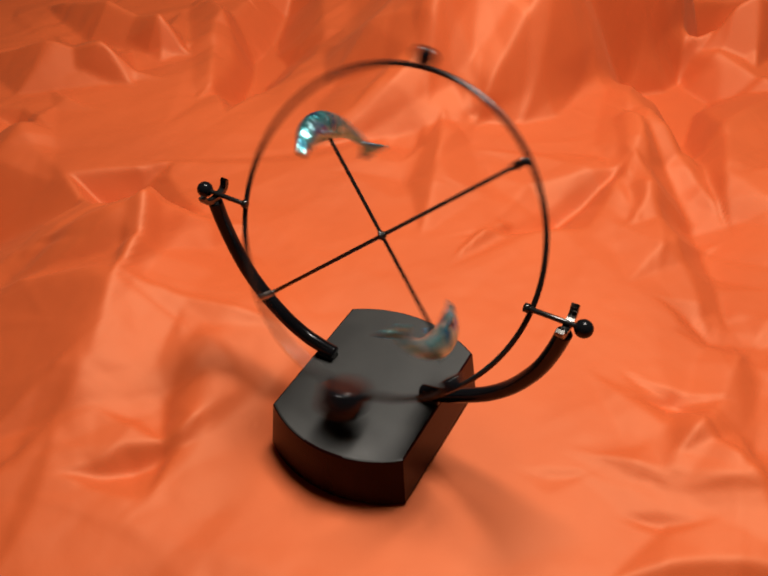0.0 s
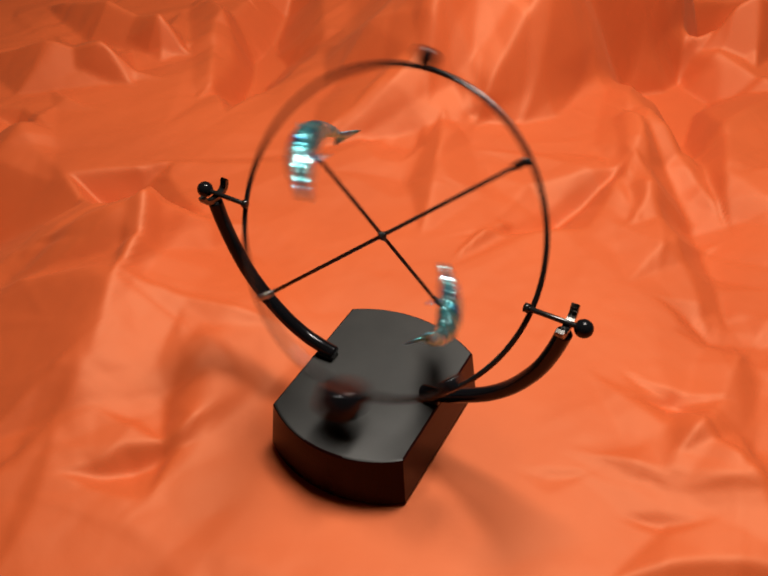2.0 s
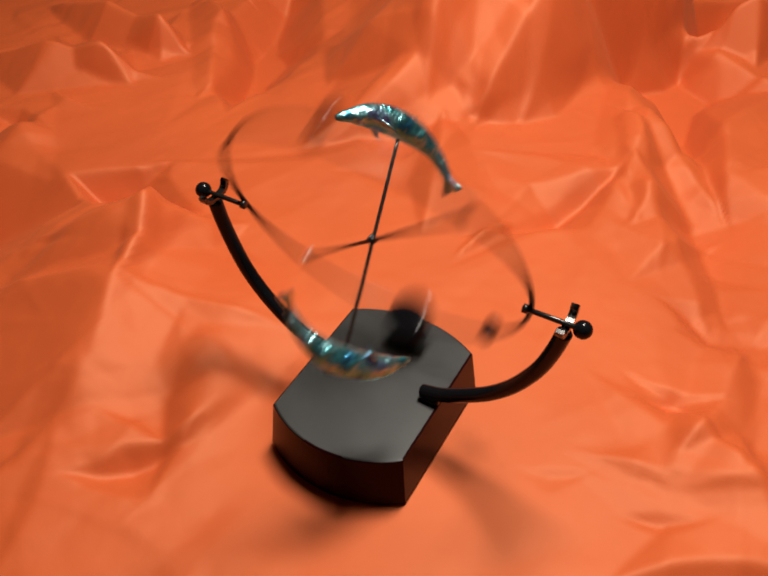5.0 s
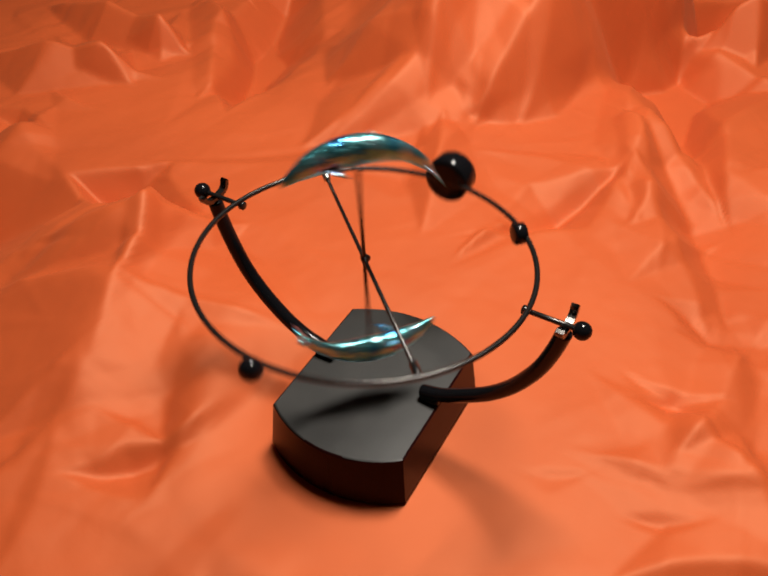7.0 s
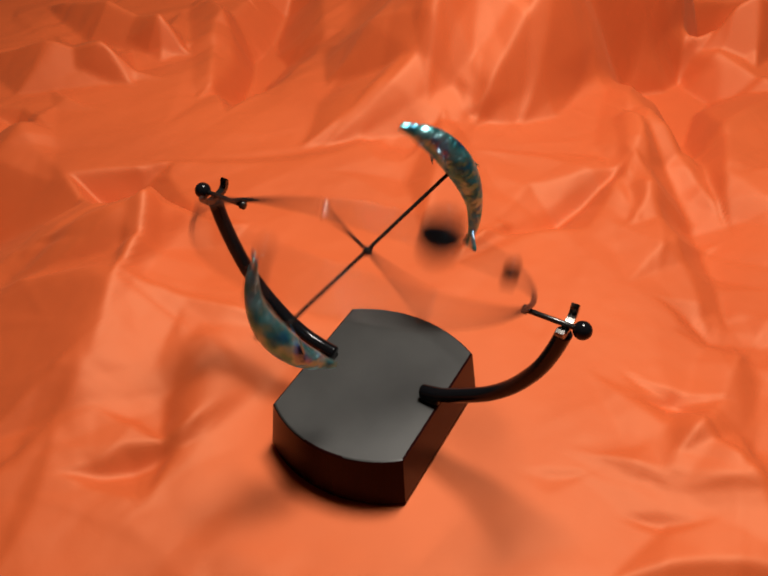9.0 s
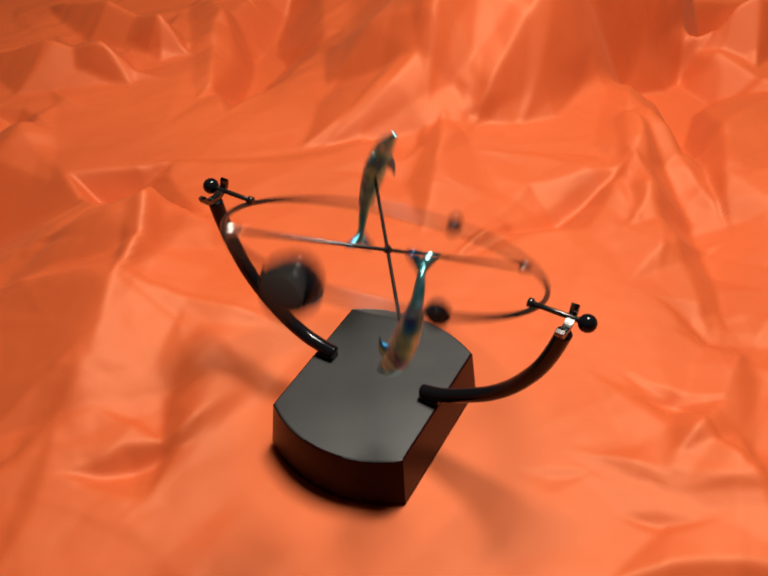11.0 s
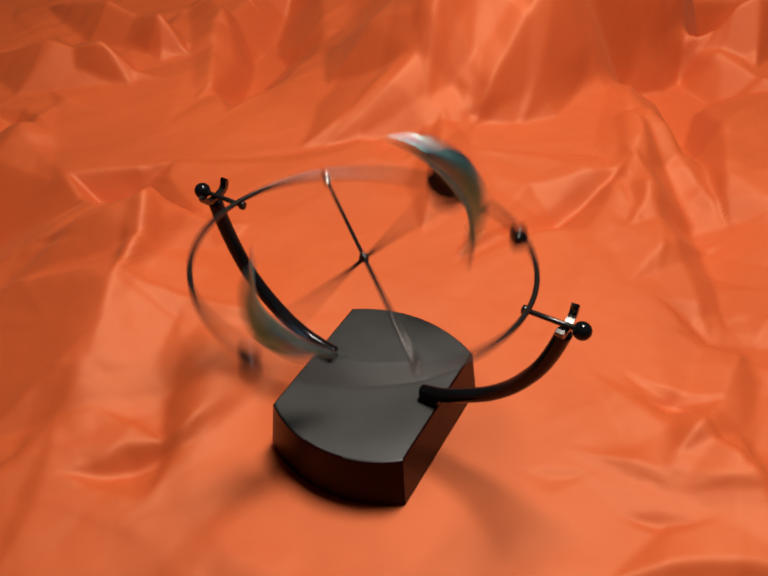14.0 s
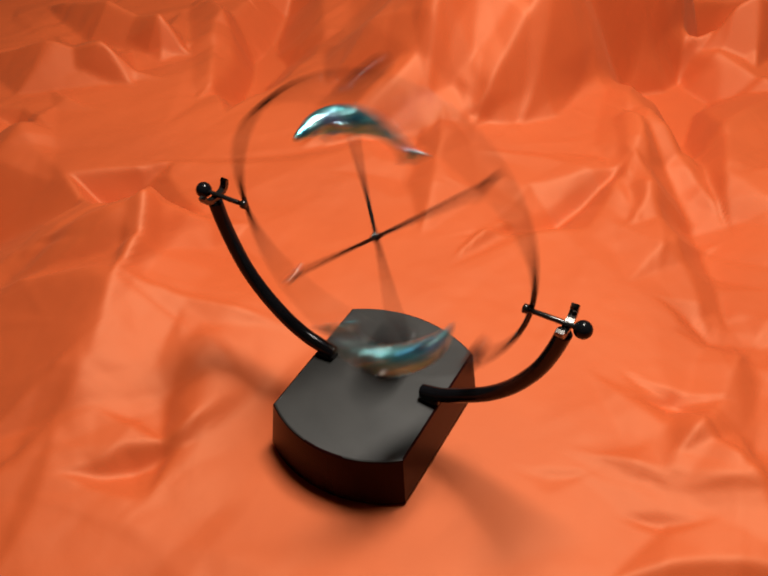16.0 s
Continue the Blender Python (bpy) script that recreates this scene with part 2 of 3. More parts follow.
fold(0.142, 0.118, 0.134, 0.172, 0.121, 0.194, 0.0049, 0.0268, 0.0216, 0.02, 0.93)
fold(-0.074, 0.285, -0.045, 0.336, -0.038, 0.362, 0.0184, 0.0195, 0.1061, 0.59, 0.38)
fold(0.016, 0.212, 0.004, 0.201, -0.041, 0.217, -0.0037, 0.0178, 0.0414, 0.11, 0.27)
fold(-0.321, -0.133, -0.333, -0.092, -0.146, -0.005, -0.0034, 0.0162, 0.0403, 0.16, 0.34)
fold(-0.139, -0.128, -0.106, -0.091, -0.078, -0.066, 0.0044, 0.0185, 0.0421, 0.56, 0.29)
fold(-0.193, 0.024, -0.223, 0.036, -0.257, 0.065, 0.0093, 0.0619, 0.0590, 1.04, 0.52)
fold(-0.154, 0.004, -0.130, 0.010, -0.101, 0.019, -0.0073, 0.0514, 0.0609, 1.03, 0.28)
fold(-0.092, 0.381, -0.040, 0.481, -0.012, 0.510, 0.0241, 0.0370, 0.0631, 0.05, 1.13)
fold(0.002, -0.127, -0.068, -0.052, -0.074, -0.013, 0.0028, 0.0775, 0.1017, 0.30, 1.07)
fold(-0.128, 0.296, -0.140, 0.332, -0.078, 0.407, 0.0108, 0.0236, 0.0507, 0.63, 0.69)
fold(-0.287, 0.191, -0.284, 0.276, -0.268, 0.325, -0.0080, 0.0394, 0.0536, 0.27, 1.20)
fold(-0.078, 0.205, -0.082, 0.225, -0.092, 0.285, 0.0048, 0.0153, 0.0276, 0.08, 0.44)
fold(-0.445, 0.105, -0.390, 0.111, -0.349, 0.111, -0.0091, 0.0185, 0.0122, 0.00, 0.00)
fold(0.014, 0.381, 0.026, 0.463, 0.018, 0.471, -0.0143, 0.0370, 0.0848, 0.02, 0.83)
fold(0.193, 0.022, 0.175, 0.041, 0.154, 0.079, 0.0060, 0.0126, 0.0338, 0.26, 0.00)
fold(-0.161, 0.010, -0.194, 0.044, -0.206, 0.096, -0.0015, 0.0134, 0.0154, 0.56, 0.00)
fold(-0.022, 0.135, -0.009, 0.196, -0.013, 0.175, 0.0041, 0.0050, 0.0050, 0.52, 1.03)
fold(-0.072, -0.052, -0.065, -0.010, -0.053, 0.036, 0.0071, 0.0084, 0.0327, 0.88, 0.58)
fold(0.036, 0.048, 0.085, 0.045, 0.152, 0.043, 0.0010, 0.0314, 0.0371, 0.00, 0.07)
fold(0.142, 0.100, 0.153, 0.169, 0.171, 0.257, -0.0078, 0.0515, 0.0725, 0.46, 1.20)
fold(-0.062, -0.085, -0.000, -0.013, 0.014, -0.024, 0.0034, 0.0325, 0.0213, 0.26, 0.65)
fold(0.092, 0.090, 0.125, 0.084, 0.151, 0.099, -0.0037, 0.0251, 0.0050, 0.02, 0.06)
fold(-0.008, 0.465, 0.004, 0.439, -0.094, 0.523, 0.0201, 0.0778, 0.0229, 0.40, 1.20)
fold(-0.041, -0.115, -0.064, -0.116, -0.103, -0.053, 0.0023, 0.0221, 0.0778, 0.79, 1.20)
fold(-0.115, -0.012, -0.060, -0.029, -0.065, -0.017, 0.0030, 0.0211, 0.0182, 0.62, 1.20)
fold(0.075, 0.157, 0.073, 0.166, 0.100, 0.231, 0.0063, 0.0127, 0.0356, 0.00, 0.33)
fold(-0.168, 0.016, -0.216, 0.078, -0.244, 0.087, 0.0065, 0.0065, 0.0101, 1.20, 0.19)
fold(0.030, -0.005, 0.031, 0.047, 0.026, 0.088, 0.0019, 0.0360, 0.0414, 0.39, 0.52)
fold(0.025, -0.101, 0.084, -0.045, 0.118, -0.008, -0.0019, 0.0262, 0.0582, 0.07, 0.59)
fold(-0.052, 0.293, -0.017, 0.297, -0.141, 0.419, 0.0158, 0.0556, 0.0256, 0.07, 0.59)
fold(-0.193, 0.303, -0.163, 0.373, -0.121, 0.454, 0.0212, 0.0738, 0.0893, 0.75, 0.16)
fold(-0.223, 0.004, -0.214, 0.047, -0.240, 0.091, 0.0050, 0.0433, 0.0390, 1.20, 0.77)
fold(-0.182, -0.002, -0.100, 0.002, -0.089, -0.006, -0.0040, 0.0325, 0.0307, 0.19, 0.65)
fold(-0.185, 0.089, -0.144, 0.103, -0.046, 0.031, 0.0035, 0.0403, 0.1200, 1.16, 1.12)
fold(-0.411, 0.340, -0.436, 0.330, -0.375, 0.372, -0.0037, 0.0050, 0.0108, 0.26, 0.75)
fold(-0.240, 0.198, -0.197, 0.237, -0.163, 0.285, 0.0023, 0.0531, 0.0443, 0.10, 0.35)
fold(-0.019, 0.265, 0.024, 0.265, 0.078, 0.208, 0.0051, 0.0282, 0.0196, 0.00, 0.39)
fold(0.094, 0.482, 0.077, 0.450, -0.006, 0.434, -0.0037, 0.0551, 0.0082, 0.82, 1.02)
fold(-0.124, 0.170, -0.106, 0.179, -0.059, 0.187, -0.0039, 0.0217, 0.0356, 0.26, 0.07)
fold(0.054, 0.224, -0.003, 0.255, -0.040, 0.249, 0.0041, 0.0149, 0.0246, 0.35, 0.34)
fold(-0.233, 0.238, -0.286, 0.257, -0.302, 0.279, -0.0050, 0.0521, 0.0474, 0.00, 0.23)
fold(-0.377, 0.064, -0.334, 0.098, -0.302, 0.114, -0.0028, 0.0365, 0.0110, 0.08, 0.19)
fold(-0.101, -0.091, -0.124, -0.074, -0.145, -0.055, 0.0023, 0.0200, 0.0222, 0.61, 0.09)
fold(0.122, 0.146, 0.095, 0.165, 0.028, 0.192, -0.0017, 0.0339, 0.0175, 0.43, 0.54)
fold(0.123, 0.138, 0.143, 0.146, 0.176, 0.169, -0.0068, 0.0201, 0.0255, 0.49, 0.00)
fold(-0.220, 0.022, -0.234, 0.021, -0.270, 0.027, 0.0050, 0.0407, 0.0287, 0.13, 0.48)
fold(-0.012, 0.462, -0.007, 0.456, 0.039, 0.500, -0.0075, 0.0181, 0.0081, 0.89, 0.78)
fold(-0.220, 0.012, -0.201, 0.021, -0.189, 0.020, -0.0008, 0.0179, 0.0209, 0.21, 0.70)
fold(-0.066, -0.177, -0.106, -0.135, -0.148, -0.129, 0.0018, 0.0593, 0.0226, 0.06, 0.61)
fold(-0.071, 0.038, -0.087, 0.050, -0.133, 0.061, 0.0012, 0.0246, 0.0066, 0.73, 0.22)
fold(-0.020, 0.057, -0.023, 0.061, 0.006, 0.100, 0.0010, 0.0397, 0.0127, 0.89, 0.00)


def fold_heights(X, Y, f):
    """A crisp tent of cloth along a bowed line, steeper on one side, that narrows to its ends."""
    ax, ay, bx, by, cx, cy, h, near, far, start, end = f
    L = math.hypot(cx - ax, cy - ay)
    ux, uy = (cx - ax) / L, (cy - ay) / L
    bow = -(bx - 0.5 * (ax + cx)) * uy + (by - 0.5 * (ay + cy)) * ux
    s = ((X - ax) * ux + (Y - ay) * uy) / L
    d = -(X - ax) * uy + (Y - ay) * ux - bow * 4 * s * (1 - s)
    size = np.interp(s, (-0.25, 0.0, 0.5, 1.0, 1.25), (0.0, start, 1.0, end, 0.0))
    w = np.where(d > 0, far, near) * np.maximum(size, 0.05)
    q, crest = np.abs(d) / w, 0.09
    tent = 1.0 + crest - np.sqrt(q * q + crest * crest)
    return h * size * 0.5 * (tent + np.sqrt(tent * tent + 0.006)) * np.clip(1.6 - 0.5 * q, 0, 1)


def waves(X, Y, scale, seed, octaves=3):
    rng = np.random.RandomState(seed)
    out = np.zeros(X.shape)
    for o in range(octaves):
        for _ in range(5):
            a, ph = rng.uniform(0, math.pi), rng.uniform(0, math.tau)
            k = math.tau / (scale / 1.9 ** o) * rng.uniform(0.7, 1.3)
            out += np.sin(k * (X * math.cos(a) + Y * math.sin(a)) + ph + 1.5 * np.sin(k * 0.5 * (Y * math.cos(a) - X * math.sin(a)) + ph * 2)) * 0.55 ** o / 5
    return out


def facets(X, Y, cell, stretch, turn, seed):
    """Crumpled cloth: flat facets that meet in sharp creases, on a bent lattice of random heights."""
    rng = np.random.RandomState(seed)
    c, s = math.cos(turn), math.sin(turn)
    U, V = (X * c + Y * s) / (cell * stretch), (Y * c - X * s) / cell
    U, V = U + 0.45 * waves(U, V, 2.3, seed + 1, 2), V + 0.6 * waves(U, V, 3.1, seed + 2, 2)
    i, j = np.floor(U).astype(int), np.floor(V).astype(int)
    u, v = U - i, V - j
    T = rng.uniform(-1, 1, (97, 97))
    g = lambda a, b: T[a % 97, b % 97]
    h00, h10, h01, h11 = g(i, j), g(i + 1, j), g(i, j + 1), g(i + 1, j + 1)
    low = h00 + (h10 - h00) * u + (h01 - h00) * v
    high = h11 + (h01 - h11) * (1 - u) + (h10 - h11) * (1 - v)
    return np.where(u + v < 1, low, high)


def orange_cloth():
    xs = np.concatenate([np.linspace(-1.15, -0.66, 30), np.arange(-0.65, 0.42, 0.0021), np.linspace(0.43, 1.1, 40)])
    ys = np.concatenate([np.linspace(-0.9, -0.23, 40), np.arange(-0.22, 0.68, 0.0021), np.linspace(0.69, 1.3, 40)])
    X, Y = np.meshgrid(xs, ys)
    away = np.clip((np.hypot(X - 0.05, Y + 0.06) - 0.10) / 0.34, 0, 1)
    away = 0.68 + 0.32 * away * away * (3 - 2 * away)
    Z = 0.0024 * facets(X, Y, 0.10, 2.8, 1.62, 41) + 0.0014 * facets(X, Y, 0.048, 3.2, 1.40, 57) + 0.0005 * facets(X, Y, 0.022, 2.6, 0.9, 73)
    Z = Z * away + 0.0002 * waves(X, Y, 0.03, 9, 2)
    rng = np.random.RandomState(12)
    for k in range(60):
        x, y, a = rng.uniform(-0.62, 0.4), rng.uniform(-0.22, 0.66), rng.normal(0.75, 0.7)
        l, h, w = rng.uniform(0.04, 0.16), rng.uniform(0.0004, 0.0015), rng.uniform(0.005, 0.018)
        bend = rng.normal(0, 0.12) * l
        Z += rng.choice((-1, 1), p=(0.35, 0.65)) * fold_heights(X, Y, (x - l * math.cos(a), y - l * math.sin(a), x - bend * math.sin(a), y + bend * math.cos(a), x + l * math.cos(a), y + l * math.sin(a), h, w, w * rng.uniform(0.8, 2.5), 0.3, 0.3))
    for f in FOLDS:
        Z += fold_heights(X, Y, f)
    # pressed flat under and right round the foot of the stand
    r = np.maximum(np.hypot(X, Y) - 0.056, 0)
    flat = np.clip(r / 0.05, 0, 1)
    flat = flat * flat * (3 - 2 * flat)
    Z = np.where(flat < 1, Z * flat, Z) - 0.0006
    Z = np.maximum(Z, -0.035 * np.clip((r - 0.01) / 0.06, 0, 1) - 0.0006)
    ny, nx = X.shape
    verts = np.stack([X, Y, Z], -1).reshape(-1, 3)
    i = np.arange(ny * nx).reshape(ny, nx)
    faces = np.stack([i[:-1, :-1], i[:-1, 1:], i[1:, 1:], i[1:, :-1]], -1).reshape(-1, 4)
    me = bpy.data.meshes.new("satin_cloth")
    me.from_pydata(verts.tolist(), [], faces.tolist())
    me.materials.append(SATIN)
    for f in me.polygons:
        f.use_smooth = True
    ob = new("satin_cloth", me)
    return tagged(ob, "creased bright orange satin cloth spread under the stand", "cloth", kind="structure")


orange_cloth()

# ---------------------------------------------------------------- the stand
HALF_W, HALF_L, BULGE_F, BULGE_B, BASE_H, FLARE = 0.0339, 0.0358, 0.0120, 0.0101, 0.0285, 0.0024
AXLE_Z = 0.1049
stand = new("kinetic_stand")
tagged(stand, "black desk toy stand with two curved arms on orange cloth", "desk toy")


def outline(grow, z, steps=28):
    """The base's outline: two straight sides and two bowed ends."""
    pts = []
    w, l = HALF_W + grow, HALF_L + grow
    for s, end in ((1, BULGE_B), (-1, BULGE_F)):
        R = (w * w + end * end) / (2 * end)
        for k in range(steps + 1):
            x = s * w * (1 - 2 * k / steps)
            pts.append(Vector((x, s * (l + end - R + math.sqrt(R * R - x * x)), z)))
    return pts


def base_block():
    bm = bmesh.new()
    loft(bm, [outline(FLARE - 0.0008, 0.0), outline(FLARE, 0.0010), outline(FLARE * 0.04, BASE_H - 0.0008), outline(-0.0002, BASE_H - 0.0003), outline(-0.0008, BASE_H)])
    ob = part("base", bm, [SIDE_CLOTH_REFLECTION, BASE_BLACK], stand, "black wooden base block with bowed ends", False)
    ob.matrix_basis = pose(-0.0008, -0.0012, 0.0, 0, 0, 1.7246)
    # top: plain matt black; sides: lacquer with the cloth's reflection coloured in
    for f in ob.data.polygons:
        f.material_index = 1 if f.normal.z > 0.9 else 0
    return ob


base_block()


def arm(s):
    """One bent tube, from the base's edge up and outward to the fork that holds the axle."""
    if s < 0:
        way = [(0.0240, 0.0318), (0.0330, 0.0335), (0.0415, 0.0362), (0.0517, 0.0424), (0.0628, 0.0527), (0.0718, 0.0648), (0.0780, 0.0780), (0.0822, 0.0905), (0.0846, 0.1010)]
    else:
        way = [(0.0235, 0.0318), (0.0338, 0.0348), (0.0453, 0.0414), (0.0567, 0.0494), (0.0671, 0.0605), (0.0758, 0.0748), (0.0808, 0.0880), (0.0840, 0.1005)]
    line = bezier([(s * x, 0, z) for x, z in way], 8)
    bm = bmesh.new()
    tube(bm, line, 0.0034, 20)
    a = part("arm", bm, GLOSS_BLACK, stand, "curved glossy black tube arm")
    bm = bmesh.new()
    bmesh.ops.create_cube(bm, size=1.0, matrix=Matrix.Translation((s * 0.0285, 0, 0.0297)) @ Matrix.Diagonal((0.0090, 0.0056, 0.0030, 1)))
    bmesh.ops.bevel(bm, geom=bm.edges[:], offset=0.0006, segments=2, affect="EDGES")
    part("mount", bm, BASE_BLACK, a, smooth=False)
    # the fork: a flat strip bent into a U, open at the top
    bm = bmesh.new()
    r, strip, thick = 0.0076, 0.0032, 0.0020
    rows = []
    path = [(-r * math.cos(k * math.pi / 18), -0.0050 * math.sin(k * math.pi / 18) ** 0.8) for k in range(19)] + [(r + 0.0008, 0.0006)]
    for k, (y, z) in enumerate(path):
        a0, b0 = path[max(k - 1, 0)], path[min(k + 1, len(path) - 1)]
        t = Vector((b0[0] - a0[0], b0[1] - a0[1])).normalized()
        nrm = Vector((-t.y, t.x))
        q = []
        for u, v in ((-1, -1), (1, -1), (1, 1), (-1, 1)):
            q.append(Vector((s * 0.0842 + u * strip / 2, y + nrm.x * v * thick / 2, AXLE_Z + 0.0026 + z + nrm.y * v * thick / 2)))
        rows.append(q)
    loft(bm, rows)
    bmesh.ops.bevel(bm, geom=[e for e in bm.edges if len(e.link_faces) == 2 and e.calc_face_angle(0) > 1.0], offset=0.0003, segments=1, affect="EDGES")
    part("fork", bm, FORK_METAL, a, "glossy black U-shaped fork", False)
    return a


arm(-1)
arm(1)

# ---------------------------------------------------------------- the swinging ring
RING_R, RING_X, RING_V, RING_N = 0.0693, 0.0003, -0.0071, 0.0021
ROD_A, DISC_A, BEAD_A, KNOB_A = 2.401, 1.5547, 0.8076, -1.5809
swing = new("swinging_ring")
tagged(swing, "black wire ring with magnets and two teal dolphins swinging on stand", "desk toy")


def on_ring(a, r, lift=0.0):
    return Vector((RING_X + r * math.cos(a), RING_V + r * math.sin(a), RING_N + lift))


def ring_parts():
    bm = bmesh.new()
    tube(bm, [on_ring(k * math.tau / 160, RING_R) for k in range(160)], 0.00115, 12, True, Vector((0, 0, 1)))
    part("ring_wire", bm, WIRE_BLACK, swing, "glossy black wire hoop")
    for s in (-1, 1):
        bm = bmesh.new()
        tube(bm, [(s * 0.0668, 0, 0), (s * 0.078, 0, 0), (s * 0.090, 0, 0)], 0.0011, 12)
        spun(bm, [(0, 0.0012), (0.0003, 0.0019), (0.0022, 0.0019), (0.0025, 0.0012)], (s * 0.0664, 0, 0), (s, 0, 0), 14)
        axle = part("axle", bm, WIRE_BLACK, swing)
        bm = bmesh.new()
        ball(bm, (s * 0.0905, 0, 0), 0.0037)
        part("stop_ball", bm, GLOSS_BLACK, axle, "glossy black ball")
    # the bar across the ring
    bm = bmesh.new()
    a, b = on_ring(ROD_A, RING_R - 0.001), on_ring(ROD_A + math.pi, RING_R - 0.001)
    tube(bm, [a, a.lerp(b, 0.5), b], 0.00085, 12, False, Vector((0, 0, 1)))
    bar = part("bar", bm, WIRE_BLACK, swing)
    for q, end in ((0, a), (1, b)):
        d = (a - b).normalized() * (1 if q == 0 else -1)
        bm = bmesh.new()
        spun(bm, [(-0.0062, 0.0009), (-0.0058, 0.0017), (-0.0008, 0.0017), (0.0004, 0.0013)], end, d, 16)
        part("collar", bm, BARE_STEEL if q == 0 else WIRE_BLACK, bar, "bare steel collar" if q == 0 else "")
    # the big magnet, and two small weights, all turned about the ring's radius
    def radial(name, angle, profile, mat, label):
        o = Vector((RING_X, RING_V, RING_N))
        bm = bmesh.new()
        d = Vector((math.cos(angle), math.sin(angle), 0))
        spun(bm, profile, o, d, 44)
        ob = part(name, bm, mat, swing, label)
        return ob, d, o
    disc, d, o = radial("magnet_weight", DISC_A, [(0.0682, 0.0078), (0.0686, 0.0100), (0.0694, 0.0107), (0.0785, 0.0107), (0.0795, 0.0101), (0.0797, 0.0094)], GLOSS_BLACK, "thick glossy black magnet disc")
    bm = bmesh.new()
    spun(bm, [(0.0796, 0.0090), (0.0802, 0.0090), (0.0803, 0.0086)], o, d, 44)
    part("magnet_face", bm, MAGNET_FACE, disc, "dull grey flat face")
    radial("small_weight", BEAD_A, [(0.0644, 0.0030), (0.0647, 0.0041), (0.0654, 0.0047), (0.0692, 0.0047), (0.0698, 0.0042), (0.0700, 0.0034)], GLOSS_BLACK, "small glossy black disc weight")
    radial("ball_weight", KNOB_A, [(0.0692, 0.0012), (0.0696, 0.0026), (0.0708, 0.0038), (0.0726, 0.0044), (0.0744, 0.0044), (0.0760, 0.0037), (0.0770, 0.0025), (0.0774, 0.0010)], GLOSS_BLACK, "small glossy black ball weight")


ring_parts()

# the cross bar with its dolphins, which spins about the bar
E1 = Vector((-math.sin(ROD_A), math.cos(ROD_A), 0))
BAR = Vector((math.cos(ROD_A), math.sin(ROD_A), 0))
SPIN_BASE = Matrix.Translation((RING_X, RING_V, RING_N)) @ Matrix((E1, Vector((0, 0, 1)), BAR)).transposed().to_4x4()


def cross_bar():
    bm = bmesh.new()
    tube(bm, bezier([(-0.0465, 0, 0), (-0.004, 0, 0), (-0.0018, 0.0006, 0), (0, 0.0019, 0), (0.0018, 0.0006, 0), (0.004, 0, 0), (0.0465, 0, 0)], 6), 0.00080, 10, False, Vector((0, 0, 1)))
    spun(bm, [(-0.0016, 0.0010), (-0.0014, 0.0015), (0.0014, 0.0015), (0.0016, 0.0010)], (0, 0, 0), (0, 0, 1), 14)
    return part("cross_bar", bm, WIRE_BLACK, swing)


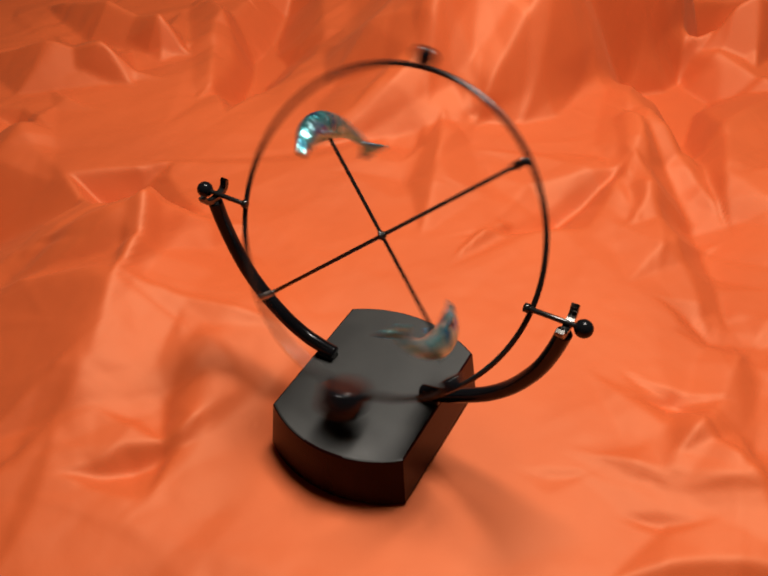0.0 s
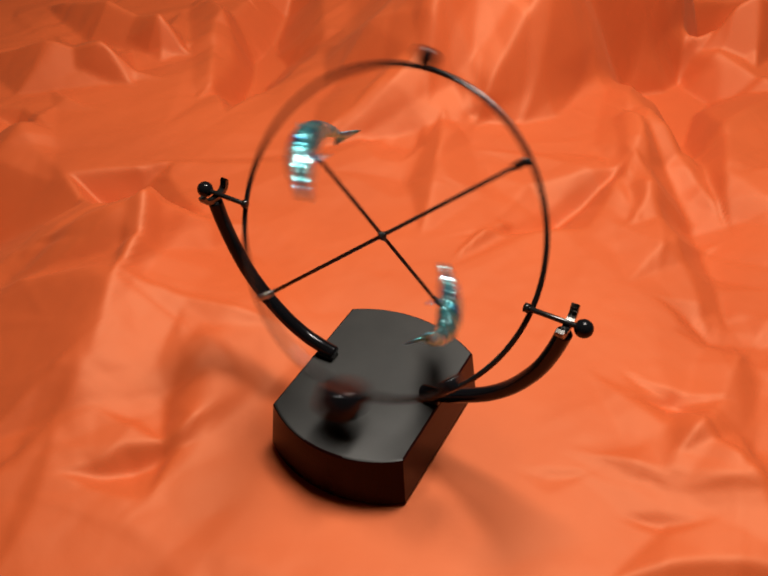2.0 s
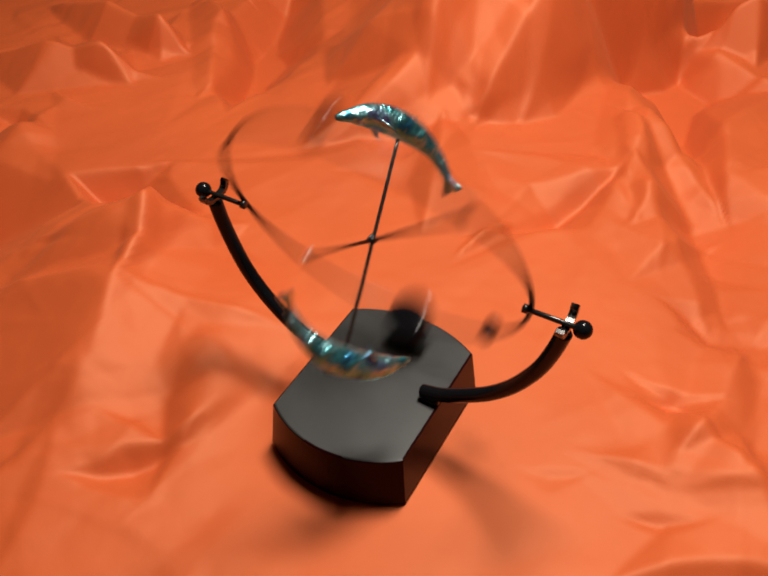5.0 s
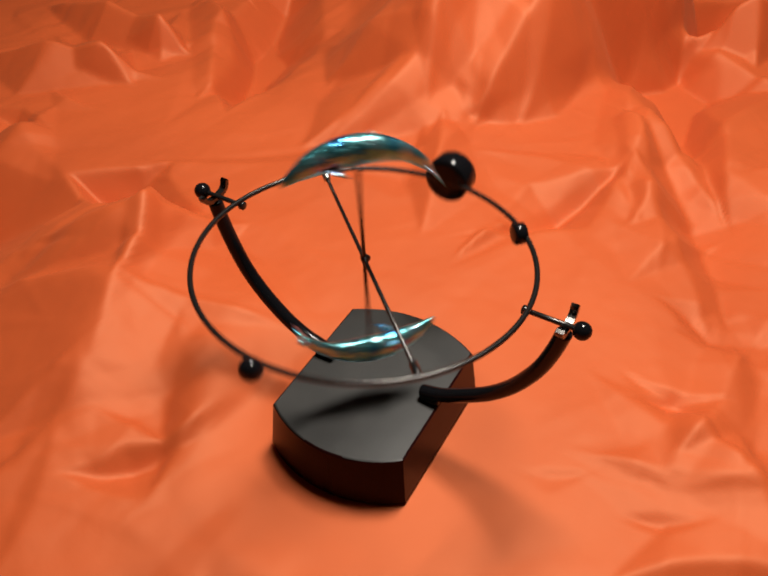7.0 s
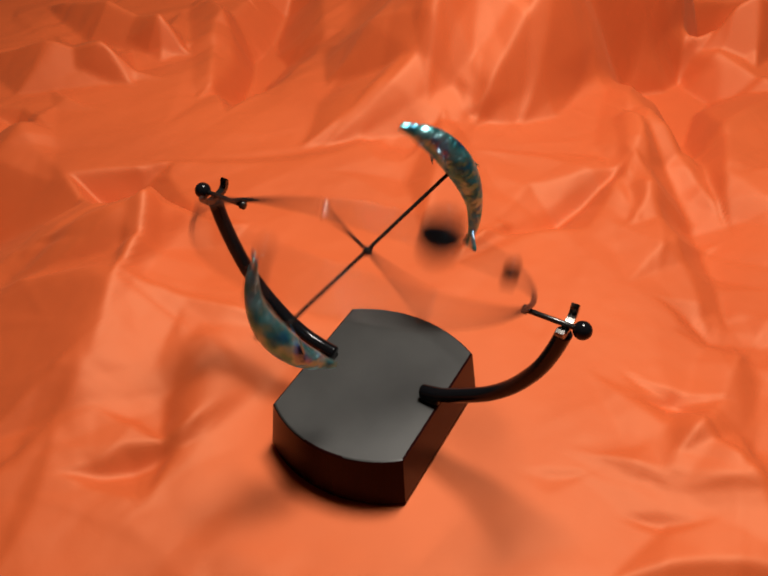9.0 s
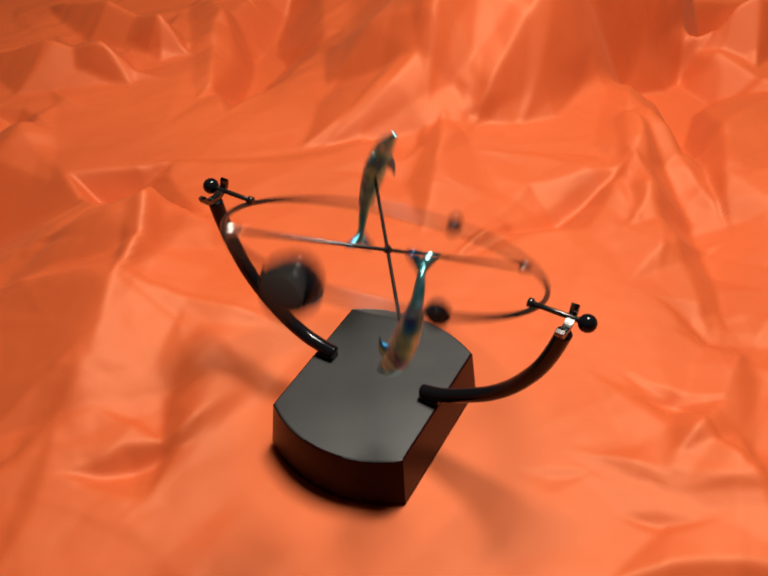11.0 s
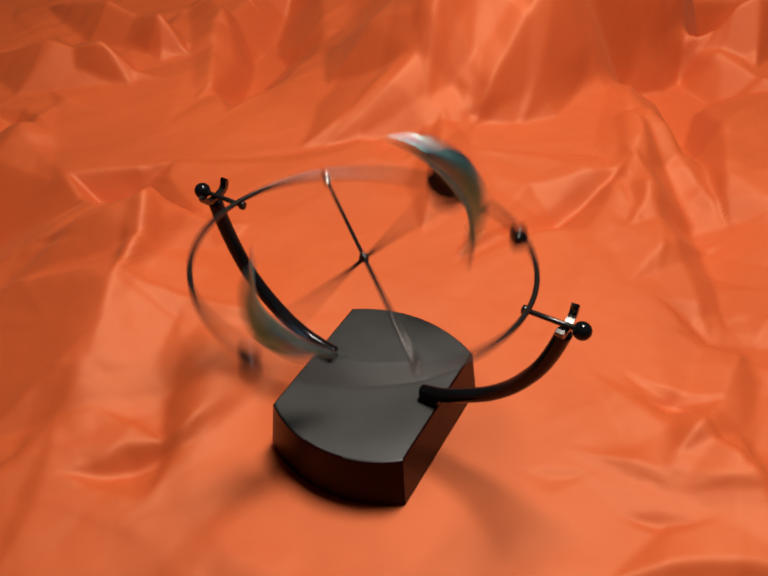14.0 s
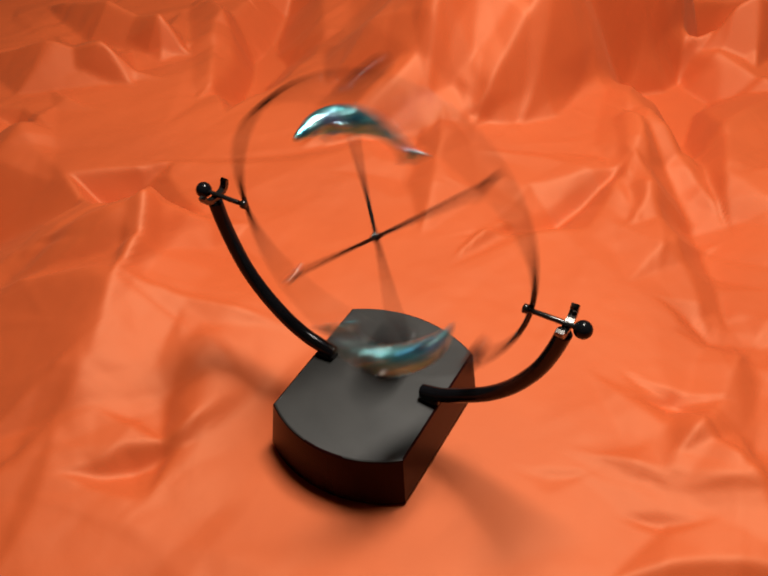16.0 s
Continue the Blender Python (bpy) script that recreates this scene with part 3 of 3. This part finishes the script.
def dolphin_mesh():
    """A leaping dolphin, bowed round the ring's middle: beak towards -y, tail flukes towards +y, belly towards -x."""
    spine = bezier([(0.0421, -0.0290, 0), (0.0462, -0.0215, 0), (0.0496, -0.0125, 0), (0.0508, -0.0020, 0), (0.0496, 0.0085, 0), (0.0460, 0.0180, 0), (0.0405, 0.0250, 0), (0.0362, 0.0283, 0)], 8)
    n = len(spine) - 1
    keys = [(0, 0.0010), (0.04, 0.0018), (0.11, 0.0026), (0.16, 0.0037), (0.24, 0.0047), (0.36, 0.0056), (0.46, 0.0058), (0.58, 0.0049), (0.72, 0.0033), (0.86, 0.0023), (0.95, 0.0017), (1, 0.0010)]
    def girth(t):
        for (a, ra), (b, rb) in zip(keys, keys[1:]):
            if t <= b:
                q = (t - a) / (b - a)
                return ra + (rb - ra) * q
        return keys[-1][1]
    bm = bmesh.new()
    rings = []
    for i, p in enumerate(spine):
        t = (spine[min(i + 1, n)] - spine[max(i - 1, 0)]).normalized()
        out = Vector((t.y, -t.x, 0))
        r = 1.02 * girth(i / n)
        flat = 0.88 if i / n < 0.7 else 0.75
        rings.append([p + r * (1.08 * math.cos(k * math.tau / 20) * out + flat * math.sin(k * math.tau / 20) * Vector((0, 0, 1))) for k in range(20)])
    loft(bm, rings)

    def fin(root, chord, tip, thick, bow):
        """A tapered blade from a root, swept to its tip."""
        root, chord, tip = Vector(root), Vector(chord), Vector(tip)
        up = chord.cross(tip - root).normalized()
        rows = []
        for k in range(7):
            q = k / 6
            mid = root.lerp(tip, q) + Vector(bow) * (q * (1 - q) * 4)
            c = chord * (1 - q) ** 0.6 * 0.5 + chord * 0.03
            h = up * thick * (1 - 0.8 * q)
            rows.append([mid - c, mid - c * 0.4 + h, mid + c * 0.4 + h * 0.8, mid + c, mid + c * 0.4 - h * 0.8, mid - c * 0.4 - h])
        loft(bm, rows)

    for s in (-1, 1):
        # one half of the tail flukes: a flat blade, widest at its notched trailing edge
        way, lift = Vector((-0.74, 0.67, 0)), Vector((0.67, 0.74, 0)) * 0.0006
        rows = []
        for along, inner, outer in ((0.0, 0.0, 0.0012), (0.0026, 0.0, 0.0030), (0.0050, 0.0, 0.0050), (0.0066, 0.0, 0.0064), (0.0080, 0.0014, 0.0070)):
            o = Vector((0.0385, 0.0262, 0)) + way * along
            a, c = o + Vector((0, 0, s * inner)), o + Vector((0, 0, s * outer))
            h = lift * (1.0 if along < 0.007 else 0.4)
            rows.append([a + h, c + h * 0.5, c - h * 0.5, a - h])
        loft(bm, rows)
        fin((0.0468, -0.0105, s * 0.0036), (0.0016, -0.0062, 0), (0.0438, -0.0045, s * 0.0074), 0.0008, (0.0004, -0.0010, s * 0.0010))
    fin((0.0545, 0.0030, 0), (-0.0004, -0.0060, 0), (0.0572, 0.0075, 0), 0.0008, (0.0004, -0.0012, 0))
    return bm


bar_spin = cross_bar()
first = part("dolphin", dolphin_mesh(), DOLPHIN, bar_spin, "polished silvery dolphin with blue and teal iridescence")
second = new("dolphin", first.data)
second.parent = bar_spin
second.matrix_basis = pose(0, 0, 0, 0, 0, 180)
tagged(second, "polished silvery dolphin with blue and teal iridescence")


# ---------------------------------------------------------------- what moves
def hang(a):
    """The ring's pose at an angle in degrees: its axle rolls a little in the forks."""
    a += 0.06 * max(-190 - a, 0)
    roll = (a + 70) / 110
    return pose(0, -0.0012 * max(roll, 0) + 0.0036 * max(-roll, 0) ** 1.6, AXLE_Z - 0.0008 * max(-roll, 0), a)


def spin(a):
    return SPIN_BASE @ pose(0, 0, 0, 0, 0, a)


def motions():
    walk(swing, [
        (0.0, hang(-120.0)), (0.1, hang(-160.7)), (0.2, hang(-179.6)), (0.3, hang(-163.3)), (0.4, hang(-119.2)), (0.5, hang(-82.5)),
        (0.6, hang(-34.7)), (0.7, hang(-16.6)), (0.8, hang(-32.1)), (0.9, hang(-78.5)), (1.0, hang(-116.6)), (1.1, hang(-166.4)),
        (1.2, hang(-187.9)), (1.3, hang(-176.8)), (1.4, hang(-133.5)), (1.5, hang(-95.7)), (1.6, hang(-42.1)), (1.7, hang(-15.8)),
        (1.8, hang(-22.1)), (1.9, hang(-63.0)), (2.0, hang(-121.5)), (2.1, hang(-158.1)), (2.2, hang(-187.6)), (2.3, hang(-186.2)),
        (2.4, hang(-148.4)), (2.5, hang(-88.5)), (2.6, hang(-50.4)), (2.7, hang(-13.8)), (2.8, hang(-10.0)), (2.9, hang(-38.4)),
        (3.0, hang(-96.8)), (3.1, hang(-140.1)), (3.2, hang(-179.9)), (3.3, hang(-184.8)), (3.4, hang(-158.1)), (3.5, hang(-107.7)),
        (3.6, hang(-69.3)), (3.7, hang(-24.9)), (3.8, hang(-15.5)), (3.9, hang(-39.5)), (4.0, hang(-95.4)), (4.1, hang(-134.1)),
        (4.2, hang(-173.3)), (4.3, hang(-189.3)), (4.4, hang(-167.2)), (4.5, hang(-121.2)), (4.6, hang(-67.4)), (4.7, hang(-25.0)),
        (4.8, hang(-9.0)), (4.9, hang(-25.0)), (5.0, hang(-67.7)), (5.1, hang(-122.4)), (5.2, hang(-170.4)), (5.3, hang(-195.5)),
        (5.4, hang(-188.8)), (5.5, hang(-152.0)), (5.6, hang(-97.6)), (5.7, hang(-44.2)), (5.8, hang(-10.0)), (5.9, hang(-6.8)),
        (6.0, hang(-36.5)), (6.1, hang(-89.2)), (6.2, hang(-147.0)), (6.3, hang(-192.8)), (6.4, hang(-203.7)), (6.5, hang(-182.8)),
        (6.6, hang(-151.0)), (6.7, hang(-84.5)), (6.8, hang(-26.9)), (6.9, hang(1.7)), (7.0, hang(-2.9)), (7.1, hang(-22.6)),
        (7.2, hang(-80.8)), (7.3, hang(-149.8)), (7.4, hang(-195.1)), (7.5, hang(-208.6)), (7.6, hang(-186.5)), (7.7, hang(-152.7)),
        (7.8, hang(-87.4)), (7.9, hang(-22.9)), (8.0, hang(4.6)), (8.1, hang(-3.2)), (8.2, hang(-24.6)), (8.3, hang(-85.4)),
        (8.4, hang(-153.3)), (8.5, hang(-198.2)), (8.6, hang(-210.0)), (8.7, hang(-201.7)), (8.8, hang(-158.7)), (8.9, hang(-93.4)),
        (9.0, hang(-29.8)), (9.1, hang(4.9)), (9.2, hang(10.0)), (9.3, hang(-15.7)), (9.4, hang(-63.7)), (9.5, hang(-122.2)),
        (9.6, hang(-174.9)), (9.7, hang(-207.4)), (9.8, hang(-210.3)), (9.9, hang(-181.0)), (10.0, hang(-127.7)), (10.1, hang(-66.3)),
        (10.2, hang(-14.8)), (10.3, hang(11.5)), (10.4, hang(5.1)), (10.5, hang(-31.2)), (10.6, hang(-87.2)), (10.7, hang(-147.4)),
        (10.8, hang(-195.2)), (10.9, hang(-217.3)), (11.0, hang(-207.1)), (11.1, hang(-166.3)), (11.2, hang(-106.6)), (11.3, hang(-43.3)),
        (11.4, hang(0.9)), (11.5, hang(17.5)), (11.6, hang(0.0)), (11.7, hang(-26.9)), (11.8, hang(-98.8)), (11.9, hang(-170.5)),
        (12.0, hang(-210.6)), (12.1, hang(-222.3)), (12.2, hang(-212.9)), (12.3, hang(-175.6)), (12.4, hang(-106.3)), (12.5, hang(-37.0)),
        (12.6, hang(7.2)), (12.7, hang(15.8)), (12.8, hang(4.6)), (12.9, hang(-36.1)), (13.0, hang(-109.1)), (13.1, hang(-171.6)),
        (13.2, hang(-212.9)), (13.3, hang(-222.6)), (13.4, hang(-208.8)), (13.5, hang(-165.0)), (13.6, hang(-99.1)), (13.7, hang(-30.4)),
        (13.8, hang(-4.0)), (13.9, hang(10.9)), (14.0, hang(-5.4)), (14.1, hang(-57.6)), (14.2, hang(-130.3)), (14.3, hang(-169.6)),
        (14.4, hang(-208.3)), (14.5, hang(-213.1)), (14.6, hang(-187.6)), (14.7, hang(-132.1)), (14.8, hang(-81.4)), (14.9, hang(-12.9)),
        (15.0, hang(16.9)), (15.1, hang(18.3)), (15.2, hang(-6.3)), (15.3, hang(-43.5)), (15.4, hang(-110.6)), (15.5, hang(-183.3)),
        (15.6, hang(-219.7)), (15.7, hang(-220.3)), (15.8, hang(-202.8)), (15.9, hang(-153.0)), (16.0, hang(-86.8)),
    ])
    walk(bar_spin, [
        (0.0, spin(170)), (0.1, spin(110)), (0.2, spin(62)), (0.3, spin(36)), (0.4, spin(47)), (0.5, spin(55)),
        (0.6, spin(75)), (0.7, spin(78)), (0.8, spin(50)), (0.9, spin(4)), (1.0, spin(-20)), (1.1, spin(-72)),
        (1.2, spin(-100)), (1.3, spin(-102)), (1.4, spin(-82)), (1.5, spin(-60)), (1.6, spin(-44)), (1.7, spin(-57)),
        (1.8, spin(-96)), (1.9, spin(-152)), (2.0, spin(-216)), (2.1, spin(-260)), (2.2, spin(-306)), (2.3, spin(-328)),
        (2.4, spin(-316)), (2.5, spin(-301)), (2.6, spin(-278)), (2.7, spin(-257)), (2.8, spin(-262)), (2.9, spin(-289)),
        (3.0, spin(-336)), (3.1, spin(-350)), (3.2, spin(-318)), (3.3, spin(-270)), (3.333, spin(-232)), (3.367, spin(-193)),
        (3.4, spin(-155)), (3.433, spin(-126)), (3.467, spin(-98)), (3.5, spin(-70)), (3.6, spin(-2)), (3.633, spin(28)),
        (3.667, spin(59)), (3.7, spin(90)), (3.733, spin(116)), (3.767, spin(142)), (3.8, spin(169)), (3.9, spin(204)),
        (4.0, spin(234)), (4.1, spin(262)), (4.2, spin(289)), (4.3, spin(274)), (4.4, spin(273)), (4.5, spin(280)),
        (4.6, spin(290)), (4.7, spin(296)), (4.8, spin(292)), (4.9, spin(277)), (5.0, spin(253)), (5.1, spin(225)),
        (5.2, spin(199)), (5.3, spin(181)), (5.4, spin(175)), (5.5, spin(178)), (5.6, spin(188)), (5.7, spin(198)),
        (5.8, spin(201)), (5.9, spin(193)), (6.0, spin(173)), (6.1, spin(146)), (6.2, spin(117)), (6.3, spin(92)),
        (6.4, spin(56)), (6.5, spin(56)), (6.6, spin(72)), (6.7, spin(99)), (6.8, spin(132)), (6.9, spin(112)),
        (7.0, spin(87)), (7.1, spin(56)), (7.2, spin(-6)), (7.3, spin(-81)), (7.4, spin(-140)), (7.5, spin(-164)),
        (7.6, spin(-150)), (7.7, spin(-109)), (7.8, spin(-59)), (7.9, spin(-17)), (8.0, spin(-6)), (8.1, spin(-47)),
        (8.2, spin(-87)), (8.3, spin(-152)), (8.4, spin(-224)), (8.5, spin(-282)), (8.6, spin(-312)), (8.7, spin(-320)),
        (8.8, spin(-290)), (8.9, spin(-271)), (9.0, spin(-234)), (9.1, spin(-228)), (9.2, spin(-242)), (9.3, spin(-264)),
        (9.4, spin(-295)), (9.5, spin(-329)), (9.6, spin(-361)), (9.7, spin(-386)), (9.8, spin(-401)), (9.9, spin(-405)),
        (10.0, spin(-400)), (10.1, spin(-392)), (10.2, spin(-388)), (10.3, spin(-393)), (10.4, spin(-409)), (10.5, spin(-435)),
        (10.6, spin(-468)), (10.7, spin(-503)), (10.8, spin(-534)), (10.9, spin(-555)), (11.0, spin(-566)), (11.1, spin(-565)),
        (11.2, spin(-558)), (11.3, spin(-550)), (11.4, spin(-524)), (11.5, spin(-511)), (11.6, spin(-522)), (11.7, spin(-534)),
        (11.8, spin(-572)), (11.9, spin(-620)), (12.0, spin(-658)), (12.1, spin(-670)), (12.2, spin(-670)), (12.3, spin(-639)),
        (12.4, spin(-596)), (12.5, spin(-559)), (12.6, spin(-562)), (12.7, spin(-580)), (12.8, spin(-624)), (12.9, spin(-699)),
        (13.0, spin(-776)), (13.033, spin(-804)), (13.067, spin(-830)), (13.1, spin(-858)), (13.2, spin(-908)), (13.3, spin(-936)),
        (13.4, spin(-954)), (13.5, spin(-964)), (13.6, spin(-950)), (13.7, spin(-954)), (13.8, spin(-988)), (13.9, spin(-1035)),
        (13.933, spin(-1063)), (13.967, spin(-1091)), (14.0, spin(-1118)), (14.033, spin(-1155)), (14.067, spin(-1192)), (14.1, spin(-1228)),
        (14.133, spin(-1265)), (14.167, spin(-1302)), (14.2, spin(-1339)), (14.3, spin(-1410)), (14.4, spin(-1480)), (14.433, spin(-1509)),
        (14.467, spin(-1538)), (14.5, spin(-1567)), (14.6, spin(-1592)), (14.7, spin(-1608)), (14.8, spin(-1591)), (14.9, spin(-1557)),
        (15.0, spin(-1550)), (15.1, spin(-1562)), (15.2, spin(-1596)), (15.3, spin(-1626)), (15.4, spin(-1684)), (15.5, spin(-1758)),
        (15.6, spin(-1792)), (15.7, spin(-1770)), (15.8, spin(-1735)), (15.9, spin(-1669)), (15.933, spin(-1641)), (15.967, spin(-1613)),
        (16.0, spin(-1586)),
    ])


motions()
